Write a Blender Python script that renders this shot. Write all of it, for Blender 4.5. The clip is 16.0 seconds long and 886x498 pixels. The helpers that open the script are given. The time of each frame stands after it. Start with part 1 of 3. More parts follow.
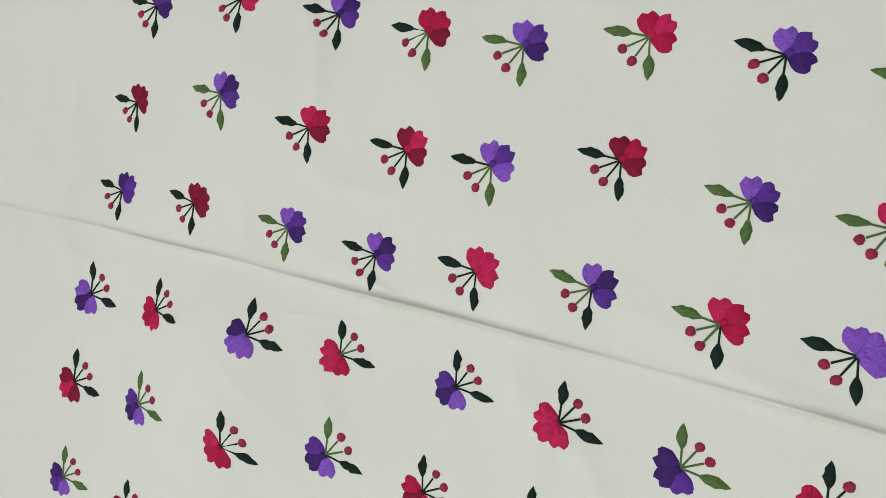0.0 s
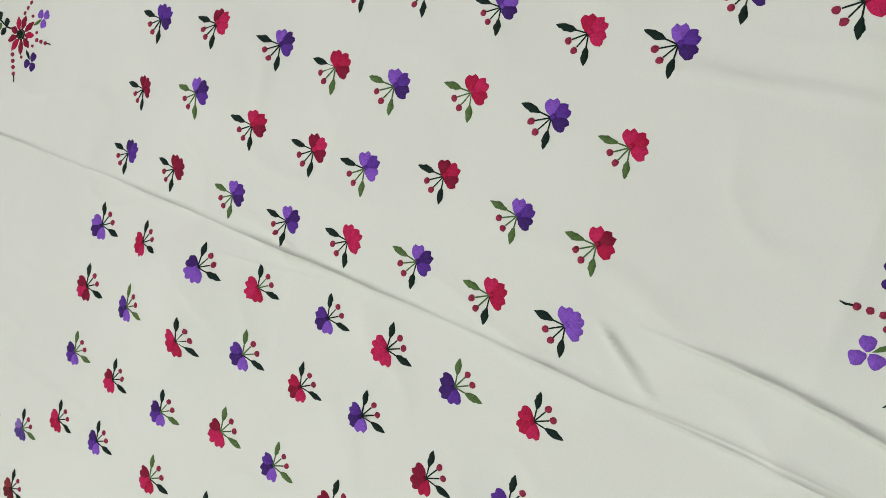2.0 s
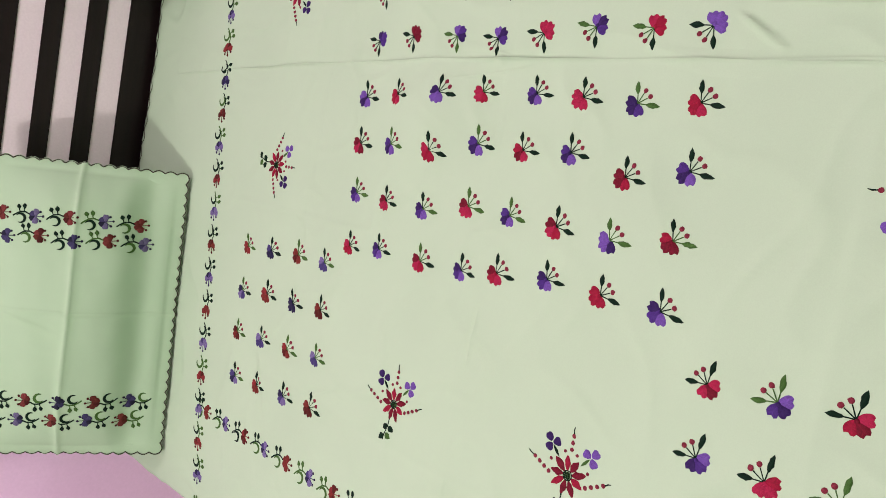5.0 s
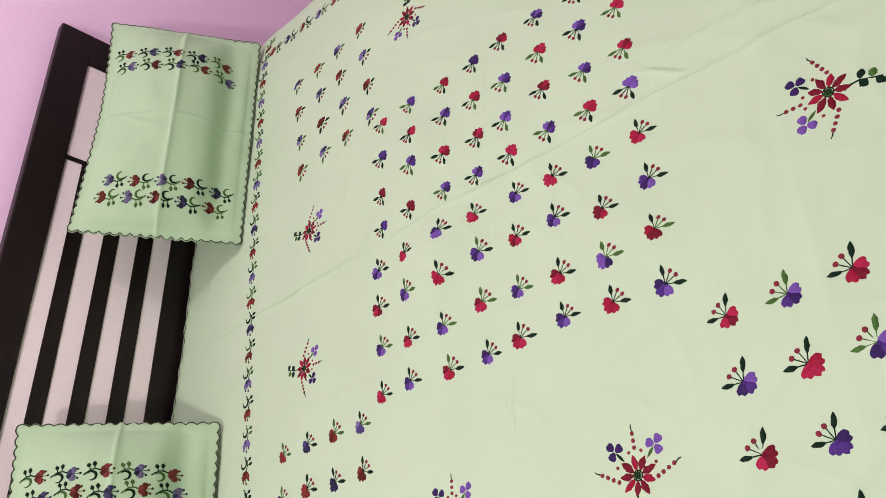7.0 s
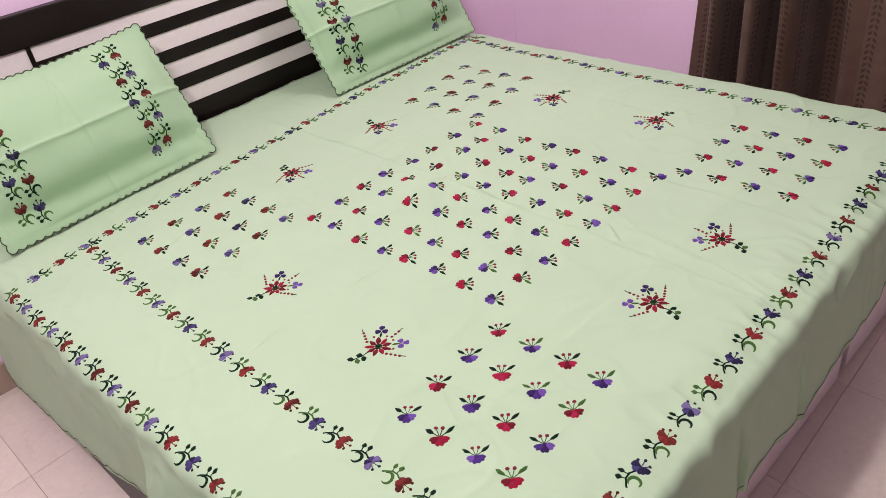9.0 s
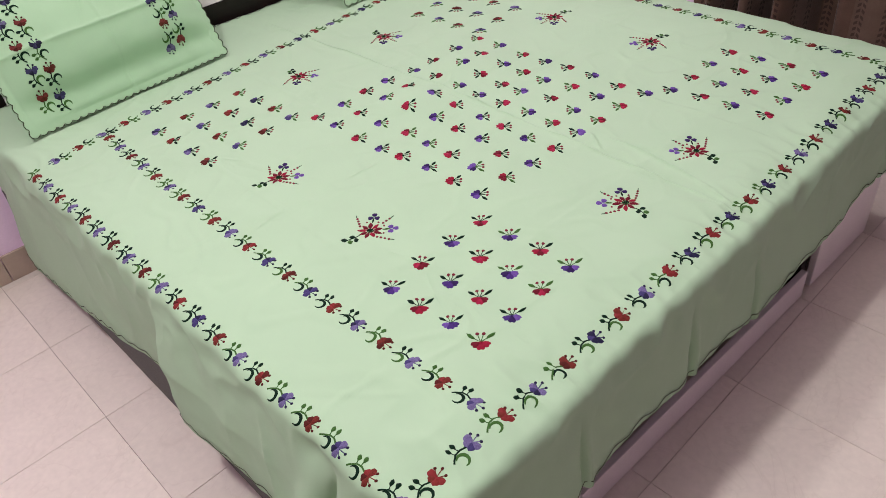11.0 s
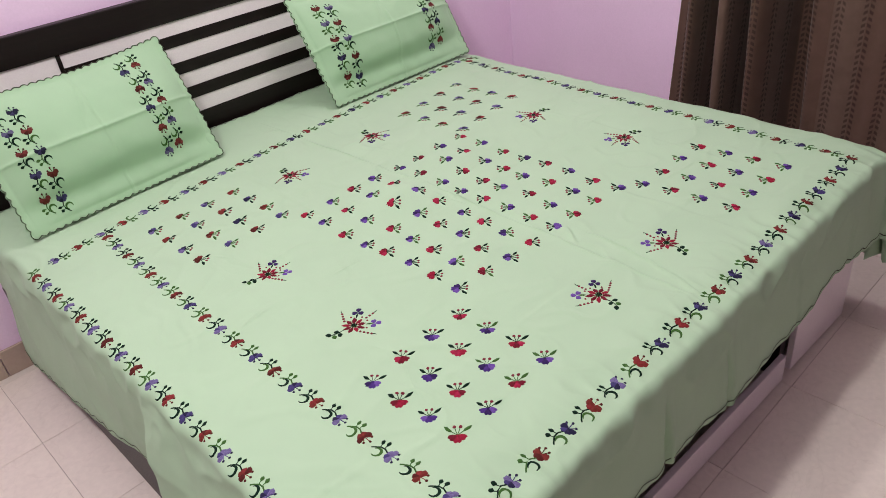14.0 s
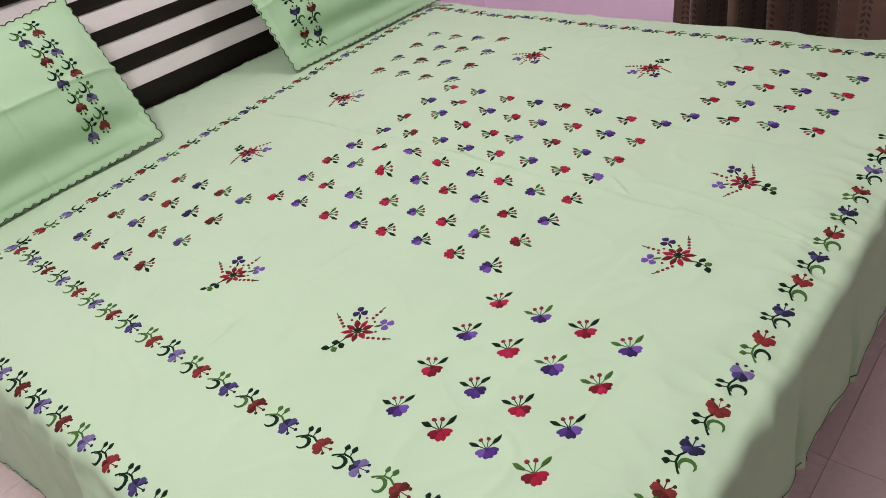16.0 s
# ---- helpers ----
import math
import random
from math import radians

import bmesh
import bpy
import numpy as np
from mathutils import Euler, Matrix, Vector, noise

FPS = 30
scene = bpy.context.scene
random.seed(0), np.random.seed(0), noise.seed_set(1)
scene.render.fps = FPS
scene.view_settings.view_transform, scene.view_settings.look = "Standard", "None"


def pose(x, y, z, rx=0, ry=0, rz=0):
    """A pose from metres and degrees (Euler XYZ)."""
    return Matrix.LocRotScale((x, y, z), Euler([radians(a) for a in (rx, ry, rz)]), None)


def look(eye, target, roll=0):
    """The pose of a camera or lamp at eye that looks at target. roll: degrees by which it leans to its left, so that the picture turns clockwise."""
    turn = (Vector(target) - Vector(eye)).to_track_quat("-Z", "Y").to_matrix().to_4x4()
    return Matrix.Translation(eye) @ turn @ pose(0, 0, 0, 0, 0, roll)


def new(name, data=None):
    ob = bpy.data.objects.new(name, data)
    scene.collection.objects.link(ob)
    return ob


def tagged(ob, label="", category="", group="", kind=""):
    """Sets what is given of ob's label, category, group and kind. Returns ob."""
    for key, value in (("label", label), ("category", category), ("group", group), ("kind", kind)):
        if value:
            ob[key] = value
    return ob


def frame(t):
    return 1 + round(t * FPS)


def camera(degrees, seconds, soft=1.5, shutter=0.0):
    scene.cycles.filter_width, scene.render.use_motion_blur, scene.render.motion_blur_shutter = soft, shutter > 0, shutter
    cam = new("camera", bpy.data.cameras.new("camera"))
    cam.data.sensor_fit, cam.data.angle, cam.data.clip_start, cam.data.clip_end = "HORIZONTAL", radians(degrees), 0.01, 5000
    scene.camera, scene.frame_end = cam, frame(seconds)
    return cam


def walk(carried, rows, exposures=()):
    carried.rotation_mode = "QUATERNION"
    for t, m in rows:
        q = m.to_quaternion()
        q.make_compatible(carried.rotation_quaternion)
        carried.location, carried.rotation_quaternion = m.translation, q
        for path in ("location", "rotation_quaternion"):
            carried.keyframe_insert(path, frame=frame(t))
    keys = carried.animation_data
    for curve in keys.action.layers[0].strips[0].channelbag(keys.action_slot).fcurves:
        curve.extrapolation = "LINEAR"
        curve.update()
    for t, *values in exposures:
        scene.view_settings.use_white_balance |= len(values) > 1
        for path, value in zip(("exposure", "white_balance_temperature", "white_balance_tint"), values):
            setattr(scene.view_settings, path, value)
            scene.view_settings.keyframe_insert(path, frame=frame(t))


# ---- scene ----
cam = camera(61.0, 16.0, soft=0.85)
PATH = [
    (0, (0.072, -0.22, 1.063), (0.016, 0.568, -0.774), -81.0),
    (0.5, (0.077, -0.235, 1.06), (0.012, 0.547, -0.78), -81.6),
    (1, (0.089, -0.262, 1.073), (0.016, 0.521, -0.766), -81.9),
    (1.5, (0.118, -0.327, 1.113), (0.001, 0.483, -0.712), -83.5),
    (2, (0.162, -0.453, 1.201), (-0.082, 0.427, -0.579), -85.5),
    (2.5, (0.223, -0.601, 1.312), (-0.097, 0.491, -0.333), -80.7),
    (3, (0.243, -0.704, 1.386), (-0.193, 0.56, -0.102), -81.0),
    (3.5, (0.18, -0.779, 1.409), (-0.253, 0.567, -0.005), -83.1),
    (3.7, (0.146, -0.797, 1.403), (-0.244, 0.552, -0.02), -83.4),
    (5.8, (-0.37, -0.616, 1.396), (-0.205, 0.752, -0.053), -84.5),
    (6, (-0.4, -0.611, 1.394), (-0.093, 0.756, -0.033), -83.3),
    (6.5, (-0.49, -0.596, 1.389), (0.081, 0.747, 0.022), -79.3),
    (7, (-0.687, -0.713, 1.431), (0.219, 0.537, 0.16), -67.0),
    (7.5, (-0.854, -0.85, 1.432), (0.191, 0.375, 0.245), -48.0),
    (8, (-0.945, -0.992, 1.445), (0.084, 0.25, 0.262), -28.0),
    (8.2, (-0.984, -1.024, 1.461), (0.038, 0.243, 0.299), -19.6),
    (10.3, (-1.196, -1.261, 1.512), (-0.116, 0.014, 0.412), -5.3),
    (10.5, (-1.2, -1.272, 1.515), (-0.145, -0.005, 0.383), -6.1),
    (11, (-1.184, -1.267, 1.489), (-0.208, -0.039, 0.248), -6.8),
    (11.5, (-1.171, -1.261, 1.481), (-0.254, -0.062, 0.169), -7.8),
    (12, (-1.159, -1.243, 1.469), (-0.304, -0.057, 0.104), -8.8),
    (12.5, (-1.164, -1.251, 1.497), (-0.298, -0.016, 0.183), -8.6),
    (13, (-1.16, -1.275, 1.518), (-0.233, 0.019, 0.307), -8.0),
    (13.5, (-1.163, -1.302, 1.527), (-0.168, -0.002, 0.377), -7.7),
    (14, (-1.171, -1.329, 1.546), (-0.101, -0.018, 0.479), -7.3),
    (14.5, (-1.168, -1.316, 1.546), (-0.075, 0.004, 0.514), -7.2),
    (15, (-1.168, -1.224, 1.49), (-0.09, 0.085, 0.43), -9.8),
    (15.5, (-1.139, -1.132, 1.379), (-0.06, 0.176, 0.317), -14.1),
    (16, (-1.034, -0.999, 1.31), (0.089, 0.236, 0.208), -11.4),
]
EXPOSURES = [
    (0.0, 0.07, 6250, 45), (2.8, 0.16, 6250, 45), (3.4, 0.18, 6600, 33), (5.8, 0.07, 6700, 26), (7.0, 0.18, 6750, 27), (8.2, 0.20, 6800, 28),
    (10.3, 0.13, 6420, 14), (14.0, 0.08, 6420, 14), (16.0, 0.07, 6520, 17),
]
walk(cam, [(t, look(eye, target, roll)) for t, eye, target, roll in PATH], EXPOSURES)

# ---- light ----
world = bpy.data.worlds.new("room_air")
world.use_nodes = True
world.node_tree.nodes["Background"].inputs[0].default_value = (1.0, 0.93, 0.95, 1)
world.node_tree.nodes["Background"].inputs[1].default_value = 0.01
scene.world = world

# bare bright bulb and added dim fill light under the ceiling, out of view
for name, energy, place in (("bulb_light", 84.0, (-1.40, -0.38, 2.64)), ("dim_fill_light", 36.0, (0.75, 0.15, 2.50))):
    bulb = bpy.data.lights.new(name, "POINT")
    bulb.shadow_soft_size, bulb.energy, bulb.color = 0.07, energy, (1.0, 0.98, 0.94)
    new(name, bulb).location = place


# ---- materials ----
def material(name, colour, rough=0.8, vary=0.12, scale=30.0, bump=0.15, fine=400.0, spec=0.3, sheen=0.0, stretch=(1, 1, 1)):
    """A surface with colour variation at two scales and a fine relief."""
    m = bpy.data.materials.new(name)
    m.use_nodes = True
    n, l = m.node_tree.nodes, m.node_tree.links
    b = n["Principled BSDF"]
    b.inputs["Roughness"].default_value = rough
    b.inputs["Specular IOR Level"].default_value = spec
    b.inputs["Sheen Weight"].default_value = sheen
    co = n.new("ShaderNodeTexCoord")
    mp = n.new("ShaderNodeMapping")
    mp.inputs["Scale"].default_value = stretch
    l.new(co.outputs["Object"], mp.inputs[0])
    big, small = n.new("ShaderNodeTexNoise"), n.new("ShaderNodeTexNoise")
    big.inputs["Scale"].default_value, small.inputs["Scale"].default_value = scale, fine
    big.inputs["Detail"].default_value = 5
    l.new(mp.outputs[0], big.inputs["Vector"]), l.new(mp.outputs[0], small.inputs["Vector"])
    add = n.new("ShaderNodeMath")
    add.operation = "ADD"
    l.new(big.outputs[0], add.inputs[0]), l.new(small.outputs[0], add.inputs[1])
    ramp = n.new("ShaderNodeMapRange")
    ramp.inputs[1].default_value, ramp.inputs[2].default_value = 0.6, 1.4
    ramp.inputs[3].default_value, ramp.inputs[4].default_value = 1 - vary, 1 + vary
    l.new(add.outputs[0], ramp.inputs[0])
    mul = n.new("ShaderNodeMix")
    mul.data_type, mul.blend_type = "RGBA", "MULTIPLY"
    mul.inputs[0].default_value = 1
    mul.inputs[6].default_value = (*colour, 1)
    l.new(ramp.outputs[0], mul.inputs[7])
    l.new(mul.outputs[2], b.inputs["Base Color"])
    bp = n.new("ShaderNodeBump")
    bp.inputs["Strength"].default_value, bp.inputs["Distance"].default_value = bump, 0.002
    l.new(small.outputs[0], bp.inputs["Height"])
    l.new(bp.outputs[0], b.inputs["Normal"])
    return m


COTTON = material("mint_cotton", (0.43, 0.615, 0.41), 0.92, 0.035, 6, 0.03, 700, 0.1, 0.05)
PILLOW_COTTON = material("pillow_cotton", (0.385, 0.60, 0.37), 0.9, 0.04, 8, 0.03, 700, 0.12, 0.05)
TRIM = material("dark_edging_thread", (0.035, 0.04, 0.022), 0.8, 0.3, 60, 0.3, 700)


def thread(name, colour, rough=0.62, spec=0.14, streak=0.34):
    """Satin stitch: fine strands that run out from the middle of each patch; its UV is (way round in mm, way out)."""
    m = material(name, colour, rough, 0.22, 240, 0.2, 1100, spec)
    n, l = m.node_tree.nodes, m.node_tree.links
    b = n["Principled BSDF"]
    base = b.inputs["Base Color"].links[0].from_socket
    co, mp, nz = n.new("ShaderNodeTexCoord"), n.new("ShaderNodeMapping"), n.new("ShaderNodeTexNoise")
    mp.inputs["Scale"].default_value = (1.5, 0.9, 1)
    nz.inputs["Scale"].default_value, nz.inputs["Detail"].default_value = 1.0, 3
    l.new(co.outputs["UV"], mp.inputs[0]), l.new(mp.outputs[0], nz.inputs["Vector"])
    tone = n.new("ShaderNodeMapRange")
    tone.inputs[1].default_value, tone.inputs[2].default_value = 0.3, 0.7
    tone.inputs[3].default_value, tone.inputs[4].default_value = 1 - streak, 1 + streak
    l.new(nz.outputs[0], tone.inputs[0])
    mu = n.new("ShaderNodeMix")
    mu.data_type, mu.blend_type = "RGBA", "MULTIPLY"
    mu.inputs[0].default_value = 1
    l.new(base, mu.inputs[6]), l.new(tone.outputs[0], mu.inputs[7])
    l.new(mu.outputs[2], b.inputs["Base Color"])
    bp = n.new("ShaderNodeBump")
    bp.inputs["Strength"].default_value, bp.inputs["Distance"].default_value = 0.5, 0.0006
    l.new(nz.outputs[0], bp.inputs["Height"]), l.new(bp.outputs[0], b.inputs["Normal"])
    return m


RED = [thread(n, c) for n, c in (
    ("crimson_thread", (0.27, 0.007, 0.029)), ("dark_red_thread", (0.14, 0.005, 0.016)), ("rose_thread", (0.33, 0.013, 0.050)))]
PURPLE = [thread(n, c) for n, c in (
    ("violet_thread", (0.058, 0.024, 0.17)), ("deep_violet_thread", (0.028, 0.012, 0.085)), ("lilac_thread", (0.135, 0.068, 0.31)))]
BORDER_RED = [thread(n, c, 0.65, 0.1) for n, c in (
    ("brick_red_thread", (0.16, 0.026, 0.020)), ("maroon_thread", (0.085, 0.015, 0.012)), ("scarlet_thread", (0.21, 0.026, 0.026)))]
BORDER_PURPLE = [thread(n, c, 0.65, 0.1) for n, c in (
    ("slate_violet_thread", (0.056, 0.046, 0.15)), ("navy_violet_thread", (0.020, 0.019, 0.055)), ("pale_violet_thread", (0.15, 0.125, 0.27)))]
PILLOW_RED = [thread(n, c, 0.65, 0.1) for n, c in (
    ("russet_thread", (0.10, 0.024, 0.016)), ("dark_russet_thread", (0.065, 0.014, 0.011)), ("faded_red_thread", (0.16, 0.035, 0.03)))]
PILLOW_PURPLE = [thread(n, c, 0.65, 0.1) for n, c in (
    ("slate_thread", (0.045, 0.045, 0.105)), ("ink_thread", (0.018, 0.02, 0.04)), ("grey_lilac_thread", (0.12, 0.115, 0.20)))]
GREEN = [thread(n, c, 0.65, 0.08) for n, c in (
    ("bottle_green_thread", (0.0035, 0.020, 0.010)), ("leaf_green_thread", (0.050, 0.135, 0.030)))]
BERRY = thread("berry_thread", (0.20, 0.026, 0.042), 0.65, 0.1)
WOOD = material("dark_walnut_laminate", (0.009, 0.005, 0.0045), 0.42, 0.5, 9, 0.08, 120, 0.28, 0, (1, 12, 12))
WHITE = material("cream_laminate", (0.88, 0.82, 0.82), 0.35, 0.05, 5, 0.03, 200, 0.45)
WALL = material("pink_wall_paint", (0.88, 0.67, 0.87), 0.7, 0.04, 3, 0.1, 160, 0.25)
# ceiling is never in view; greyed to weaken the light it throws back
CEILING = material("greyed_ceiling_paint", (0.55, 0.53, 0.53), 0.9, 0.03, 3, 0.1, 160)
# for the unseen walls: pink made much darker so that less light bounces back
DARKENED_WALL = material("bounce_cutting_wall_paint", (0.21, 0.165, 0.195), 0.8, 0.04, 3, 0.1, 160, 0.2)
JOINT = material("tile_joint_grout", (0.40, 0.31, 0.27), 0.9, 0.3, 40, 0.2, 300)


def marble(name, colour, vein, rough):
    m = material(name, colour, rough, 0.06, 7, 0.03, 60, 0.5)
    n, l = m.node_tree.nodes, m.node_tree.links
    b = n["Principled BSDF"]
    base = b.inputs["Base Color"].links[0].from_socket
    co, info = n.new("ShaderNodeTexCoord"), n.new("ShaderNodeObjectInfo")
    shift = n.new("ShaderNodeVectorMath")
    shift.operation = "MULTIPLY_ADD"
    shift.inputs[1].default_value = (9, 5, 3)
    l.new(info.outputs["Random"], shift.inputs[0]), l.new(co.outputs["Object"], shift.inputs[2])
    nz = n.new("ShaderNodeTexNoise")
    nz.inputs["Scale"].default_value, nz.inputs["Detail"].default_value, nz.inputs["Distortion"].default_value = 5.5, 8, 1.2
    l.new(shift.outputs[0], nz.inputs["Vector"])
    cr = n.new("ShaderNodeValToRGB")
    cr.color_ramp.elements[0].position, cr.color_ramp.elements[0].color = 0.485, (0, 0, 0, 1)
    cr.color_ramp.elements[1].position, cr.color_ramp.elements[1].color = 0.515, (0, 0, 0, 1)
    e = cr.color_ramp.elements.new(0.5)
    e.color = (0.11, 0.11, 0.11, 1)
    l.new(nz.outputs[0], cr.inputs[0])
    mx = n.new("ShaderNodeMix")
    mx.data_type = "RGBA"
    l.new(cr.outputs[0], mx.inputs[0]), l.new(base, mx.inputs[6])
    mx.inputs[7].default_value = (*vein, 1)
    tone = n.new("ShaderNodeMapRange")
    tone.inputs[3].default_value, tone.inputs[4].default_value = 0.92, 1.06
    l.new(info.outputs["Random"], tone.inputs[0])
    mu = n.new("ShaderNodeMix")
    mu.data_type, mu.blend_type = "RGBA", "MULTIPLY"
    mu.inputs[0].default_value = 1
    l.new(mx.outputs[2], mu.inputs[6]), l.new(tone.outputs[0], mu.inputs[7])
    l.new(mu.outputs[2], b.inputs["Base Color"])
    return m


TILE = marble("pinkish_marble", (0.83, 0.75, 0.67), (0.50, 0.40, 0.33), 0.28)
SKIRT = marble("skirting_marble", (0.47, 0.36, 0.29), (0.30, 0.22, 0.17), 0.3)


def curtain_material():
    """Brown striped cloth with columns of dark printed leaves; its UV is in metres of cloth."""
    m = material("brown_striped_curtain_cloth", (0.128, 0.080, 0.060), 0.9, 0.2, 25, 0.3, 700, 0.2, 0.1)
    n, l = m.node_tree.nodes, m.node_tree.links
    b = n["Principled BSDF"]
    base = b.inputs["Base Color"].links[0].from_socket

    def math_node(op, a, c=None, d=None):
        k = n.new("ShaderNodeMath")
        k.operation = op
        for i, v in enumerate((a, c, d)):
            if v is None:
                continue
            if isinstance(v, (int, float)):
                k.inputs[i].default_value = v
            else:
                l.new(v, k.inputs[i])
        return k.outputs[0]

    uv = n.new("ShaderNodeTexCoord")
    sep = n.new("ShaderNodeSeparateXYZ")
    l.new(uv.outputs["UV"], sep.inputs[0])
    s, z = sep.outputs[0], sep.outputs[1]
    col = math_node("FRACT", math_node("DIVIDE", s, 0.085))
    c = math_node("ABSOLUTE", math_node("SUBTRACT", col, 0.5))
    inside = math_node("LESS_THAN", c, 0.16)
    leaf = math_node("FRACT", math_node("ADD", math_node("DIVIDE", z, 0.020), math_node("MULTIPLY", c, 2.6)))
    mark = math_node("MULTIPLY", math_node("MULTIPLY", math_node("LESS_THAN", leaf, 0.52), inside), math_node("GREATER_THAN", c, 0.03))
    wide = math_node("GREATER_THAN", math_node("SINE", math_node("MULTIPLY", s, 31.0)), 0.1)
    mx = n.new("ShaderNodeMix")
    mx.data_type = "RGBA"
    l.new(math_node("MULTIPLY", mark, 0.6), mx.inputs[0]), l.new(base, mx.inputs[6])
    mx.inputs[7].default_value = (0.022, 0.012, 0.011, 1)
    m2 = n.new("ShaderNodeMix")
    m2.data_type, m2.blend_type = "RGBA", "MULTIPLY"
    l.new(math_node("MULTIPLY", wide, 0.5), m2.inputs[0]), l.new(mx.outputs[2], m2.inputs[6])
    m2.inputs[7].default_value = (0.75, 0.62, 0.6, 1)
    l.new(m2.outputs[2], b.inputs["Base Color"])
    return m


CURTAIN = curtain_material()


# ---- mesh helpers ----
def part(name, bm, mat, parent=None, label="", smooth=False):
    """Links a bmesh as one mesh object, under a thing or a part."""
    me = bpy.data.meshes.new(name)
    bm.to_mesh(me)
    bm.free()
    for one in mat if isinstance(mat, (list, tuple)) else [mat]:
        me.materials.append(one)
    if smooth:
        for p in me.polygons:
            p.use_smooth = True
    ob = new(name, me)
    if parent:
        ob.parent = parent
    if label:
        tagged(ob, label)
    return ob


def box(bm, lo, hi, bevel=0.0, slant=None):
    """A bevelled block; slant moves its corners in plan."""
    r = bmesh.ops.create_cube(bm, size=1)
    for v in r["verts"]:
        v.co = Vector([lo[i] if v.co[i] < 0 else hi[i] for i in range(3)])
        if slant:
            v.co.x, v.co.y = slant(v.co.x, v.co.y)
    if bevel:
        edges = list({e for v in r["verts"] for e in v.link_edges})
        bmesh.ops.bevel(bm, geom=edges, offset=bevel, segments=2, profile=0.5, affect="EDGES")
    return bm


def block(name, lo, hi, mat, parent=None, bevel=0.003, label="", slant=None):
    return part(name, box(bmesh.new(), lo, hi, bevel, slant), mat, parent, label)


def grid_mesh(name, us, vs, f, mats, parent=None, label="", uv=None):
    """A sheet of quads over the parameters us and vs, shaped by f."""
    nu, nv = len(us), len(vs)
    co = [f(u, v) for v in vs for u in us]
    fa = [(j * nu + i, j * nu + i + 1, (j + 1) * nu + i + 1, (j + 1) * nu + i) for j in range(nv - 1) for i in range(nu - 1)]
    me = bpy.data.meshes.new(name)
    me.from_pydata(co, [], fa)
    me.polygons.foreach_set("use_smooth", [True] * len(fa))
    if uv:
        lay = me.uv_layers.new(name="cloth")
        where = [uv(u, v) for v in vs for u in us]
        for loop in me.loops:
            lay.data[loop.index].uv = where[loop.vertex_index]
    for m in mats if isinstance(mats, (list, tuple)) else [mats]:
        me.materials.append(m)
    me.update()
    ob = new(name, me)
    if parent:
        ob.parent = parent
    if label:
        tagged(ob, label)
    return ob


# ---- the room ----
X0, X1, Y0, Y1, H = -3.0, 1.472, -3.6, 1.178, 3.1
wall_head = tagged(block("wall_head", (X0 - 0.12, Y1, -0.05), (X1 + 0.12, Y1 + 0.12, H), WALL, bevel=0), "pink painted wall behind the headboard", "wall", kind="structure")
tagged(block("wall_window", (X1, Y0, -0.05), (X1 + 0.12, Y1, H), WALL, bevel=0), "pink painted wall behind the curtain", "wall", kind="structure")
# the next two walls stay out of view; their dark colour deepens the shade
tagged(block("wall_near", (X0 - 0.12, Y0, -0.05), (X0, Y1, H), DARKENED_WALL, bevel=0), "plain pink wall out of view, darkened to cut bounced light", "wall", kind="structure")
tagged(block("wall_foot", (X0 - 0.12, Y0 - 0.12, -0.05), (X1 + 0.12, Y0, H), DARKENED_WALL, bevel=0), "plain pink wall out of view, darkened to cut bounced light", "wall", kind="structure")
tagged(block("ceiling", (X0 - 0.12, Y0 - 0.12, H), (X1 + 0.12, Y1 + 0.12, H + 0.1), CEILING, bevel=0), "plain ceiling out of view, greyed to cut bounced light", "ceiling", kind="structure")
floor = tagged(block("floor", (X0, Y0, -0.06), (X1, Y1, -0.003), JOINT, bevel=0), "pinkish marble tile floor with thin dark joints", "floor", kind="structure")

# ---- the bed ----
ZT = 0.57            # top of the bedspread


def yfe(u):
    """The foot edge of the mattress, slightly askew."""
    return -0.768 + 0.03 * max(min(u, 0.95), -0.95)

YH = 1.124           # head end
XF = 0.94           # window-side edge


def xn(v):
    """The bed's other side edge, which runs slightly askew."""
    return -0.925 - 0.033 * max(min(v, 0.9), -0.8)


def askew(x, y):
    return (x - 0.035 * y if x < 0 else x), y


bed = tagged(new("bed"), "dark walnut double bed with a slatted cream headboard", "bed")
B = bed
# headboard
block("top_rail", (-0.94, 1.139, 0.950), (0.866, 1.174, 1.040), WOOD, B, 0.004)
for x in (-0.94, 0.766):
    block("end_post", (x, 1.140, 0.0), (x + 0.10, 1.174, 0.950), WOOD, B, 0.003)
block("back_panel", (-0.84, 1.146, 0.30), (0.785, 1.172, 0.952), WHITE, B, 0, "cream laminate backing panel")
for x in (-0.556, 0.450):
    block("divider", (x, 1.1425, 0.36), (x + 0.013, 1.146, 0.952), WOOD, B, 0.001)
for lo, hi in ((0.869, 0.907), (0.777, 0.817), (0.685, 0.727), (0.55, 0.634)):
    block("slat", (-0.543, 1.143, lo), (0.450, 1.146, hi), WOOD, B, 0.0008, "dark walnut slat")
# base
block("side_board", (-0.925, -0.66, 0.02), (-0.895, 1.13, 0.33), WOOD, B, 0.002, slant=askew)
block("side_board", (0.88, -0.66, 0.02), (0.91, 1.13, 0.33), WOOD, B, 0.002)
block("base_panel", (-0.86, -0.5, 0.26), (0.86, 1.13, 0.33), WOOD, B, 0)
block("inner_panel", (-0.86, -0.5, 0.02), (0.86, -0.48, 0.26), WOOD, B, 0)
for x in (-0.895, -0.49, 0.50, 0.875):
    block("post", (x, -0.69, 0.0), (x + 0.035, -0.6, 0.335), WOOD, B, 0.002)
block("foot_rail", (-0.86, -0.682, 0.262), (0.875, -0.65, 0.334), WOOD, B, 0.002)
